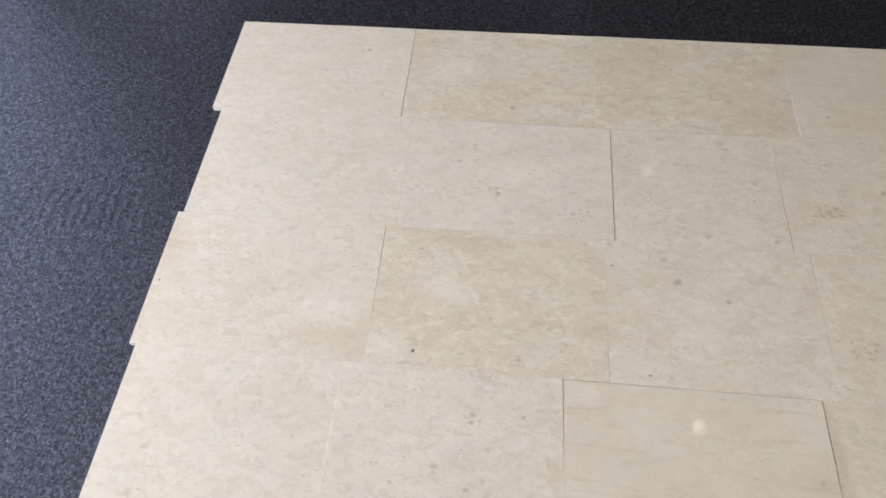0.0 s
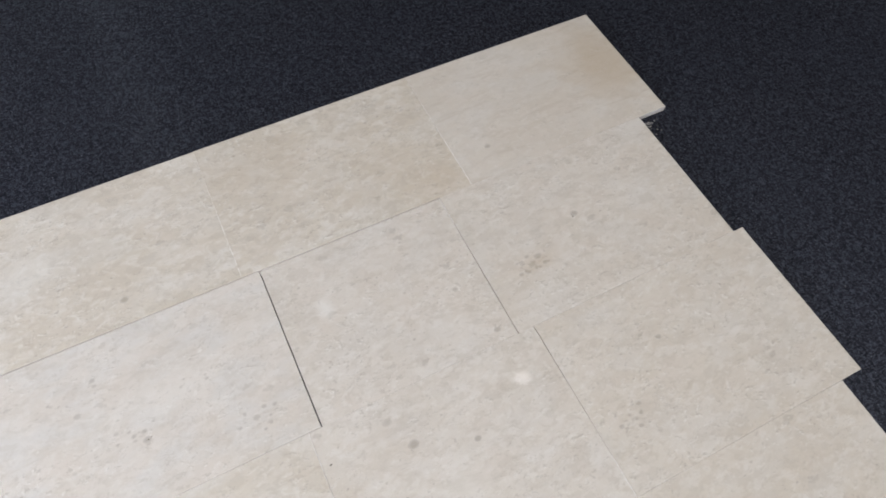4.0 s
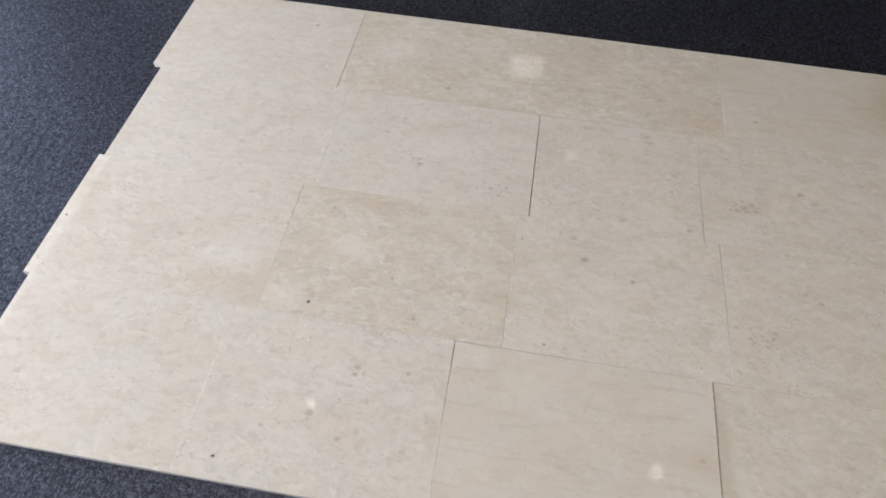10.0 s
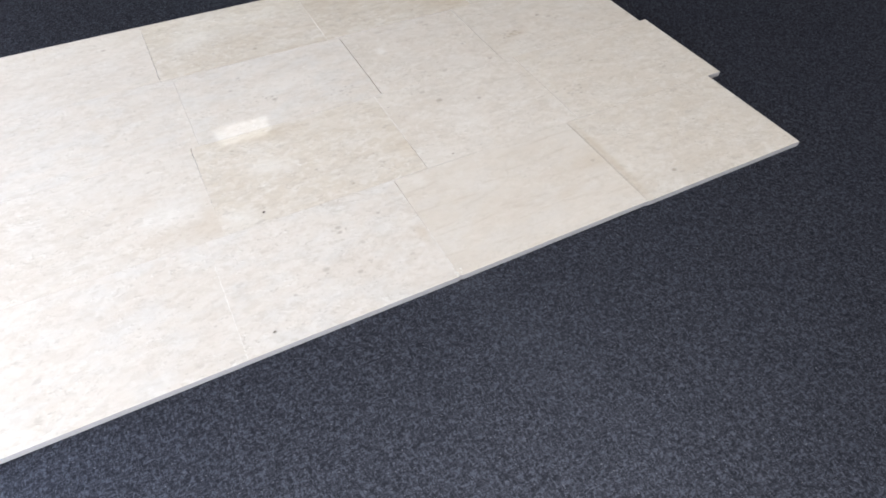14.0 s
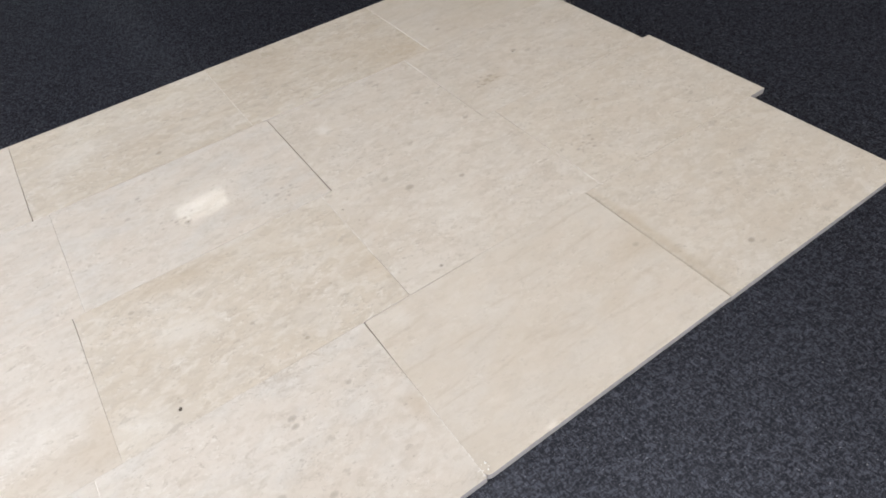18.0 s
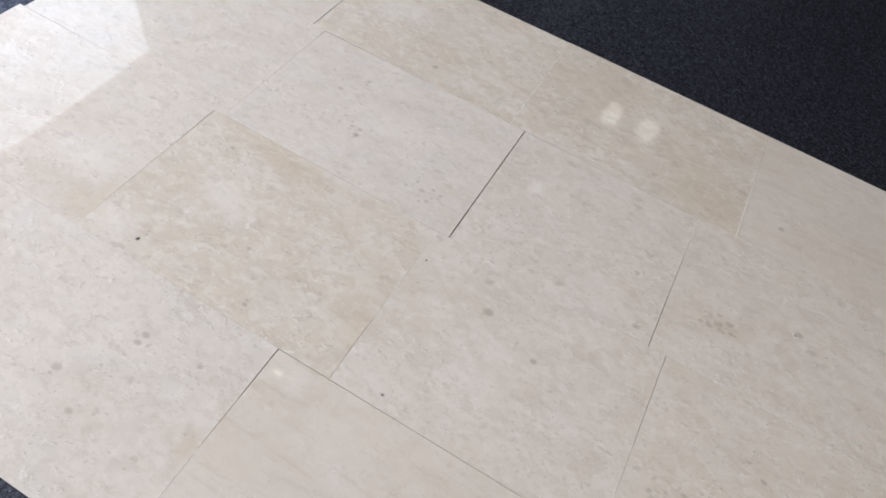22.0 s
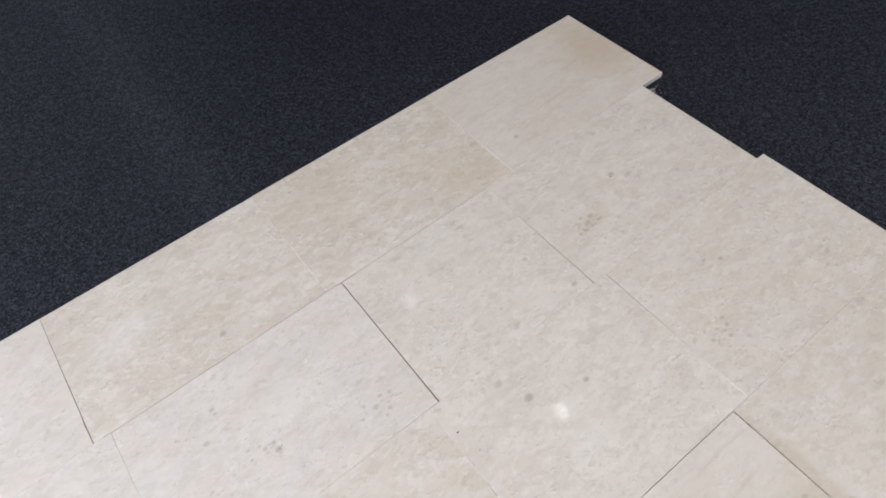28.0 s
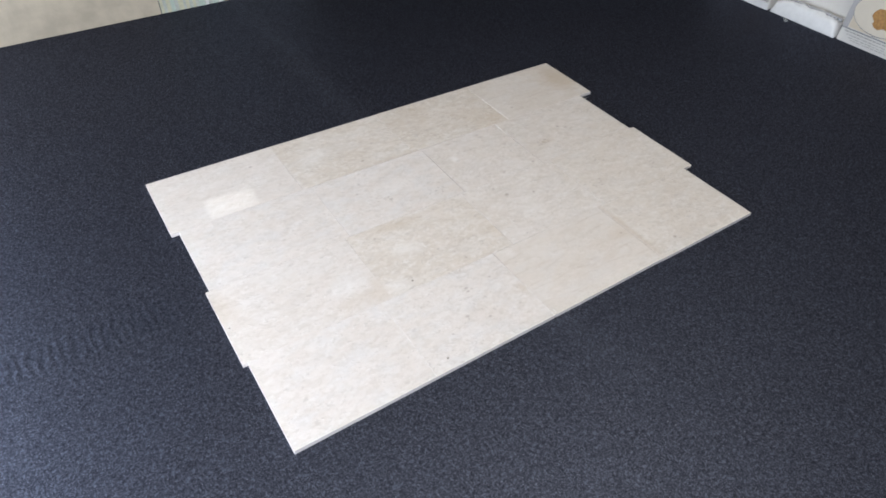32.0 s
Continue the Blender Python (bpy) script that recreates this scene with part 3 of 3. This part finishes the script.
def tile(x0, x1, y0, y1, lifts, tan, vein, label, seed, notches=(), bow=0.0):
    """One loose tile, its back edge bowed down by bow metres. lifts: millimetres by which its corners stand proud (front left, front right, back left, back right)."""
    (xa, xb), (xc, xd) = (q if isinstance(q, tuple) else (q, q) for q in (x0, x1))
    x0, x1 = min(xa, xb), max(xc, xd)
    cx, cy, step, arris = (x0 + x1) / 2, (y0 + y1) / 2, 0.0032, 0.0006
    rng = np.random.default_rng(seed)

    def ticks(a, b):
        inner = np.linspace(a + arris, b - arris, max(4, int((b - a) / step)))
        return np.r_[a, inner, b]

    xs, ys = ticks(x0, x1), ticks(y0, y1)
    nx, ny = len(xs), len(ys)
    px, py = (g.copy() for g in np.meshgrid(xs, ys))
    # joints that open towards one end
    across, along = (px - x0) / (x1 - x0), (py - y0) / (y1 - y0)
    px = (xa + (xb - xa) * along) * (1 - across) + (xc + (xd - xc) * along) * across
    # slightly uneven sawn edges
    for side, axis in ((np.s_[:, 0], 0), (np.s_[:, -1], 0), (np.s_[0, :], 1), (np.s_[-1, :], 1)):
        g = px if axis == 0 else py
        run = np.convolve(rng.normal(0, 1, g[side].shape[0] + 8), np.ones(9) / 9, "valid")
        g[side] += 0.00012 * run
    for qx, qy, r, d in notches:
        near = np.exp(-((px - qx) ** 2 + (py - qy) ** 2) / r**2)
        px += near * d[0]
        py += near * d[1]
    u, v = (px - x0) / (x1 - x0), (py - y0) / (y1 - y0)
    fl, fr, bl, br = (k / 1000 for k in lifts)
    lift = fl * (1 - u) * (1 - v) + fr * u * (1 - v) + bl * (1 - u) * v + br * u * v
    pz = THICK + lift - bow * np.clip((py - (y1 - 0.14)) / 0.14, 0, 1) ** 2

    def lift_at(x, y):
        p, q = (x - x0) / (x1 - x0), (y - y0) / (y1 - y0)
        return fl * (1 - p) * (1 - q) + fr * p * (1 - q) + bl * (1 - p) * q + br * p * q

    rim = np.zeros_like(px, bool)
    rim[0, :] = rim[-1, :] = rim[:, 0] = rim[:, -1] = True
    pz[rim] -= 0.0003 + 0.0002 * rng.random(rim.sum())
    top = np.c_[(px - cx).ravel(), (py - cy).ravel(), pz.ravel()]
    ids = np.arange(nx * ny).reshape(ny, nx)
    quads = np.stack([ids[:-1, :-1], ids[:-1, 1:], ids[1:, 1:], ids[1:, :-1]], -1).reshape(-1, 4)
    ring = np.r_[ids[0, :], ids[1:, -1], ids[-1, -2::-1], ids[-2:0:-1, 0]]
    # sawn side ends just above the carpet; undercut foot added for contact shade
    low = top[ring].copy()
    low[:, 2] = lift.ravel()[ring] + 0.0032
    foot = low.copy()
    foot[:, 0] -= 0.004 * np.sign(foot[:, 0]) * (np.abs(foot[:, 0]) > (x1 - x0) / 2 - 0.004)
    foot[:, 1] -= 0.004 * np.sign(foot[:, 1]) * (np.abs(foot[:, 1]) > (y1 - y0) / 2 - 0.004)
    foot[:, 2] = np.maximum(lift.ravel()[ring] - 0.001, -0.001)
    base, many = nx * ny, len(ring)
    k = np.arange(many)
    after = (k + 1) % many
    walls = np.stack([ring, base + k, base + after, np.roll(ring, -1)], -1)
    under = np.stack([base + k, base + many + k, base + many + after, base + after], -1)
    me = bpy.data.meshes.new("limestone_tile")
    me.from_pydata(np.r_[top, low, foot].tolist(), [], np.r_[quads, walls, under].tolist() + [(base + many + k[::-1]).tolist()])
    rag = 0.35 * ripple(px, py, seed) + 0.15 * ripple(px * 2.3, py * 2.3, seed + 50)
    inside = [f for f in FLECKS if x0 < f[0] < x1 and y0 < f[1] < y1]
    layers = {
        "fleck": blobs(px, py, [(x, y, r * 1.15, r * 0.85, s) for x, y, r, s in inside], rag * 0.8),
        "stain": blobs(px, py, [s for s in STAINS if x0 < s[0] < x1 and y0 < s[1] < y1], rag),
        "pale": blobs(px, py, [s for s in PALES if x0 < s[0] < x1 and y0 < s[1] < y1], rag),
    }
    for key, field in layers.items():
        a = me.attributes.new(key, "FLOAT", "POINT")
        a.data.foreach_set("value", np.r_[field.ravel(), np.zeros(2 * many)].astype(np.float32))
    me.materials.append(LIMESTONE)
    ob = new("limestone_tile", me)
    ob.matrix_basis = pose(cx, cy, 0)
    for qx, qy, a, b in PITS:
        if x0 < qx < x1 and y0 < qy < y1:
            hole = part("pit", disc(qx - cx, qy - cy, THICK + 0.0001 + lift_at(qx, qy), a * 0.82, b * 0.82, 0.0003, 11, 0.35, seed), PIT, ob, "small dark pit")
    ob["tan"], ob["vein"], ob["cool"] = float(tan), float(vein), 1.0 if tan == 0.0 else 0.35
    return tagged(ob, label, "stone tile", "loose limestone tiles laid on the carpet")


G = 0.0001
Y0, Y1, Y2, Y3, Y4 = 0.0, 0.4055, 0.8125, 1.2175, 1.625
PLAIN = "pale cream honed limestone tile lying loose on dark carpet"
BUSY = "cream limestone tile with grey fossil flecks on dark carpet"
TANNED = "tan mottled limestone tile laid on dark carpet"
SMOOTH = "smooth beige limestone tile with faint straight veins"
TILES = [
    # back row
    (-1.115, (-0.5059, -0.5050), Y3 + G, Y4, (0.3, 0.9, 0.6, 1.0), 0.03, 0.35, PLAIN, ((-0.5065, 1.272, 0.004, (-0.003, 0)),)),
    (-0.5048, 0.0980, Y3 + G, Y4, (0, 0.3, 0.5, 1.5), 0.45, 0.0, TANNED, ()),
    (0.0985, (0.7061, 0.7058), Y3 + G, Y4, (0.8, 0, 2.6, 1.6), 0.5, 0.0, TANNED, ()),
    (0.7066, 1.315, Y3 + G, Y4, (0.9, 0.8, 2.0, 0), 0.22, 0.75, "smooth cream limestone tile with a yellowish stained end", ()),
    # second row
    (-1.082, (-0.4661, -0.46575), Y2 + G, Y3 - G, (1.0, 0, 0.5, 0), 0.0, 0.1, PLAIN, ()),
    (-0.4655, (0.1388, 0.1397), Y2 + 0.0003, Y3 - 0.0013, (0.3, 1.1, 0.2, 1.2), 0.0, 0.25, "pale grey-cream limestone tile beside an open joint", ()),
    (0.1415, (0.6112, 0.6122), Y2 + G, Y3 - 0.0012, (0.5, 0.6, 0, 0), 0.1, 0.0, BUSY, ()),
    (0.6130, 1.226, Y2 + G, Y3 - G, (0, 0.9, 0.8, 0.4), 0.18, 0.1, BUSY, ()),
    # third row
    (-1.098, (-0.49206, -0.49255), Y1 + G, Y2 - G, (0, 0.2, 0, 0.2), 0.05, 0.05, "cream limestone tile with a brown stain along one edge", ((-0.492, 0.83, 0.10, (-0.0009, 0)),)),
    (-0.4920, 0.1103, Y1 + G, Y2 - G, (0.2, 0.8, 0, 0.3), 0.42, 0.0, TANNED, ()),
    (0.1110, (0.6516, 0.6506), Y1 + G, Y2 - G, (0.9, 0, 0.5, 0.3), 0.15, 0.0, BUSY, ()),
    (0.6520, 1.254, Y1 + G, Y2 - G, (0.8, 0, 0, 0), 0.28, 0.1, BUSY, ()),
    # front row
    (-1.080, -0.5412, Y0, Y1 - G, (0, 0, 0, 0), 0.0, 0.15, PLAIN, ()),
    (-0.5410, (0.00056, 0.0002), Y0, Y1 - G, (0.8, 0, 0.6, 0.3), 0.0, 0.0, BUSY, ((0.0, 0.44, 0.16, (-0.0017, 0)),)),
    (0.0006, 0.6008, Y0, Y1 - 0.0009, (0.1, 3.4, 0, 2.6), 0.2, 0.8, "smooth beige limestone tile standing slightly proud of its neighbour", ((0.001, 0.001, 0.006, (0.003, 0.003)),)),
    (0.6037, 1.197, Y0, Y1 - G, (0, 0, 0, 0), 0.28, 0.15, BUSY, ()),
]
for number, (x0, x1, y0, y1, lifts, tan, vein, label, notches) in enumerate(TILES):
    tile(x0, x1, y0, y1, lifts, tan, vein, label, number + 3, notches, 0.0009 if number in (5, 6) else 0.0)


# ---- chips and crumbs ----
def crumbs(name, spots, lo, hi, material, label, category, z=0.0):
    """A scatter of small broken splinters, joined."""
    bm, rng = bmesh.new(), random.Random(5)
    for x, y in spots:
        made = bmesh.ops.create_icosphere(bm, subdivisions=1, radius=1.0)["verts"]
        size = rng.uniform(lo, hi)
        for v in made:
            k = rng.uniform(0.6, 1.3)
            v.co = Vector((v.co.x * size * k, v.co.y * size * k * 0.6, max(v.co.z * size * 0.5, -size * 0.25)))
        bmesh.ops.rotate(bm, matrix=Matrix.Rotation(rng.uniform(0, 6.28), 3, "Z"), verts=made)
        bmesh.ops.translate(bm, vec=(x, y, z + size * 0.2), verts=made)
    return tagged(part(name, bm, material), label, category, kind="stuff")


rng = random.Random(11)
crumbs("stone_crumbs", [(1.236 + abs(rng.gauss(0, 0.014)), 1.203 - abs(rng.gauss(0, 0.012))) for _ in range(46)] + [(1.262, 1.172), (1.271, 1.165), (1.250, 1.158)],
       0.0012, 0.004, plain_material("grey_crumbs", (0.42, 0.40, 0.39), 0.9, 0.5, 300.0), "pale stone crumbs in the notch between two tiles", "crumbs", -0.0005)
crumbs("stone_splinters", [(rng.uniform(-0.006, 0.016), rng.uniform(0.002, 0.026)) for _ in range(9)], 0.0012, 0.0034, CHIP,
       "white limestone splinters at a chipped tile corner", "splinters", THICK + 0.0004)


def joint_glints(rows):
    """White slivers along the joints: tiny chips, and light on tile edges as colour."""
    bm, rng = bmesh.new(), random.Random(8)
    for x, y0, y1, lift in rows:
        y = y0
        while y < y1:
            run, w = rng.uniform(0.006, 0.03), rng.uniform(0.00035, 0.0009)
            off = rng.uniform(-0.0004, 0.0004)
            box(bm, x - w + off, x + w + off, y, min(y + run, y1), THICK - 0.002, THICK + lift / 1000 + 0.0003)
            y += run + rng.uniform(0.001, 0.010)
    return tagged(part("joint_chips_and_glints", bm, plain_material("pale_chip_and_glint", (0.77, 0.735, 0.70), 0.9, 0.2, 200.0)), "white chips and painted edge light along the tile joints", "dust", kind="stuff")


joint_glints([(-0.5411, Y0 + 0.006, Y1 - 0.09, 0.7), (0.0003, Y0 + 0.004, Y0 + 0.19, 0.3), (0.7063, Y3 + 0.003, Y4 - 0.12, 1.7), (0.1106, Y1 + 0.15, Y2 - 0.004, 0.8),
            (0.6515, Y1 + 0.005, Y1 + 0.09, 0.8), (0.0983, Y3 + 0.004, Y3 + 0.20, 1.0), (0.6128, Y3 - 0.08, Y3 - 0.004, 0.8)])
crumbs("joint_grit", [(0.6010 + 0.0026 * rng.random(), Y0 + 0.004 + 0.4 * rng.random()) for _ in range(420)], 0.0014, 0.0030,
       plain_material("brown_grit", (0.34, 0.275, 0.19), 0.9, 0.4, 300.0), "brown grit lying in an open tile joint", "grit", 0.0175)
lint = [(rng.uniform(-2.0, 2.6), rng.uniform(-0.9, 3.2)) for _ in range(420)]
lint = [(x, y) for x, y in lint if not (-1.15 < x < 1.35 and -0.02 < y < 1.65)]
crumbs("carpet_lint", lint, 0.0006, 0.0016, plain_material("pale_lint", (0.40, 0.41, 0.43), 0.9, 0.4, 300.0), "tiny pale specks of lint on the carpet", "lint", 0.0)


# ---- stone slabs standing at the back ----
def slab(x0, x1, y, h, material, label):
    ob = part("stone_slab", boxed(-(x1 - x0) / 2, (x1 - x0) / 2, 0, 0.02, 0, h, bevel=0.002), material)
    ob.matrix_basis = pose((x0 + x1) / 2, y, 0.0, -4, 0, 1.6)
    return tagged(ob, label, "stone slab", "slabs standing at the back")


slab(-2.35, -0.520, 3.503, 1.2, BEIGE_SLAB, "large beige stone slab standing on the carpet edge")
banded = slab(-0.516, 0.62, 3.546, 1.2, PALE_SLAB, "pale slab with narrow greenish bands beside a beige one")
rng = random.Random(4)
at = -0.566
while at < 0.55:
    wide = rng.uniform(0.012, 0.04)
    part("band", boxed(at, min(at + wide, 0.562), -0.003, 0.0, 0.001, 1.195), rng.choice((YELLOW_BAND, GREEN_BAND, WHITE_BAND)), banded)
    at += wide + rng.uniform(0.004, 0.03)


# ---- printed cartons along the side ----
def carton(x, y0, y1, h, deep, label, face):
    box_ob = thing("carton", x, (y0 + y1) / 2, 0, label, "carton", "cartons on the carpet")
    w = (y1 - y0) / 2
    part("body", boxed(0.003, deep, -w, w, 0, h, bevel=0.004), BOARD, box_ob)
    part("lid", boxed(-0.002, deep + 0.004, -w - 0.003, w + 0.003, h + 0.0005, h + 0.012, bevel=0.003), BOARD, box_ob)
    for name, material, a, b, c, d in face:
        part(name, boxed(-0.0015, 0.0015, -w + a, -w + b, c, d), material, box_ob)
    return box_ob


far_box = carton(3.33, 1.475, 1.99, 0.42, 0.36, "white printed carton with a thin grey outline",
                 [("outline", GREY, 0.012, 0.018, 0.06, 0.40), ("outline", GREY, 0.018, 0.50, 0.06, 0.065), ("print", CREAM, 0.02, 0.16, 0.068, 0.40), ("base_strip", FILM, 0.004, 0.51, 0.004, 0.05)])
pale_box = carton(3.475, 0.945, 1.46, 0.62, 0.30, "plain white carton behind a wrapped packet", [("edge_band", GREY, 0.012, 0.024, 0.01, 0.6)])
near_box = carton(3.35, 0.30, 0.925, 0.46, 0.42, "white carton printed with a plate of food",
                  [("edge_band", plain_material("pale_grey_print", (0.46, 0.45, 0.46), 0.5, 0.1), 0.585, 0.622, 0.10, 0.45), ("backdrop_print", CREAM, 0.004, 0.58, 0.105, 0.45),
                   ("rule", GREY, 0.004, 0.622, 0.092, 0.098)])
for row, z in enumerate((0.074, 0.056, 0.040, 0.026)):
    at = 0.62 - 0.03 - 0.02 * row
    random.seed(row)
    while at > 0.12:
        run = random.uniform(0.008, 0.03)
        part("writing_bar", boxed(-0.002, 0.001, at - 0.3125 - run, at - 0.3125, z, z + (0.006 if row == 0 else 0.003)), PALE_INK, near_box)
        at -= run + random.uniform(0.004, 0.010)


def upright(bm):
    """Turns a flat plate to stand on a carton's front."""
    bmesh.ops.rotate(bm, matrix=Matrix.Rotation(radians(-90), 3, "Y"), verts=bm.verts)
    return bm


part("plate_outline", upright(disc(0.235, 0.09, 0.0, 0.132, 0.197, 0.0008, 30)), GREY, near_box).location.x = -0.0014
plate = upright(disc(0.235, 0.09, 0.0, 0.125, 0.19, 0.0012, 30))
part("plate_print", plate, plain_material("pale_plate_print", (0.70, 0.64, 0.54), 0.4, 0.05), near_box).location.x = -0.0016
for i, (zz, yy, ra, rb) in enumerate(((0.235, 0.10, 0.042, 0.06), (0.185, 0.085, 0.03, 0.05), (0.21, 0.02, 0.045, 0.06), (0.27, 0.03, 0.035, 0.07))):
    part("food_print", upright(disc(zz, yy, 0.0, ra, rb, 0.001, 14, 0.2, i)), OCHRE, near_box).location.x = -0.003 - 0.0006 * i


def wrapped_packet(x, y, long, deep, high):
    """A soft packet in white film with a dotted seal along its top."""
    ob = thing("wrapped_packet", x, y, 0, "white film-wrapped packet with a dotted seal", "packet")
    bm = bmesh.new()
    bmesh.ops.create_grid(bm, x_segments=14, y_segments=26, size=0.5)
    top = list(bm.verts)
    for v in top:
        u, w = abs(v.co.x) * 2, abs(v.co.y) * 2
        dome = (1 - u**4) * (1 - w**6)
        crease = 0.012 * noise.noise(Vector((v.co.x * 5, v.co.y * 13, 0.3))) + 0.006 * noise.noise(Vector((v.co.x * 16, v.co.y * 30, 2.0)))
        v.co = Vector((v.co.x * deep, v.co.y * long, 0.004 + dome**0.4 * (high + crease)))
    made = bmesh.ops.extrude_face_region(bm, geom=list(bm.faces))["geom"]
    for v in made:
        if isinstance(v, bmesh.types.BMVert):
            v.co.z = max(v.co.z - 0.003, 0.0)
    body = part("wrapping", bm, FILM, ob)
    for f in body.data.polygons:
        f.use_smooth = True
    part("seal", boxed(-0.01, 0.012, -long * 0.46, long * 0.46, high - 0.004, high + 0.010, bevel=0.002), plain_material("grey_film_seal", (0.50, 0.50, 0.52), 0.4, 0.3, 80.0), ob)
    for i in range(16):
        part("stitch", boxed(-0.013, -0.0095, -long * 0.42 + i * long * 0.054, -long * 0.42 + i * long * 0.054 + 0.009, high - 0.001, high + 0.006), INK, ob)
    return ob


wrapped_packet(3.405, 1.20, 0.52, 0.13, 0.105)
curl = bpy.data.curves.new("string_curl", "CURVE")
curl.dimensions, curl.bevel_depth, curl.bevel_resolution = "3D", 0.0022, 2
line = curl.splines.new("NURBS")
line.points.add(6)
for p, (x, y, z) in zip(line.points, ((3.322, 1.322, 0.004), (3.298, 1.302, 0.004), (3.276, 1.288, 0.006), (3.280, 1.268, 0.005), (3.302, 1.272, 0.004), (3.306, 1.287, 0.007), (3.296, 1.294, 0.010))):
    p.co = (x, y, z, 1)
line.use_endpoint_u = True
bm = bmesh.new()
string = new("string_tmp", curl)
bm.from_mesh(string.to_mesh())
bpy.data.objects.remove(string)
tagged(part("string", bm, FILM), "short curl of white string on the carpet", "string")
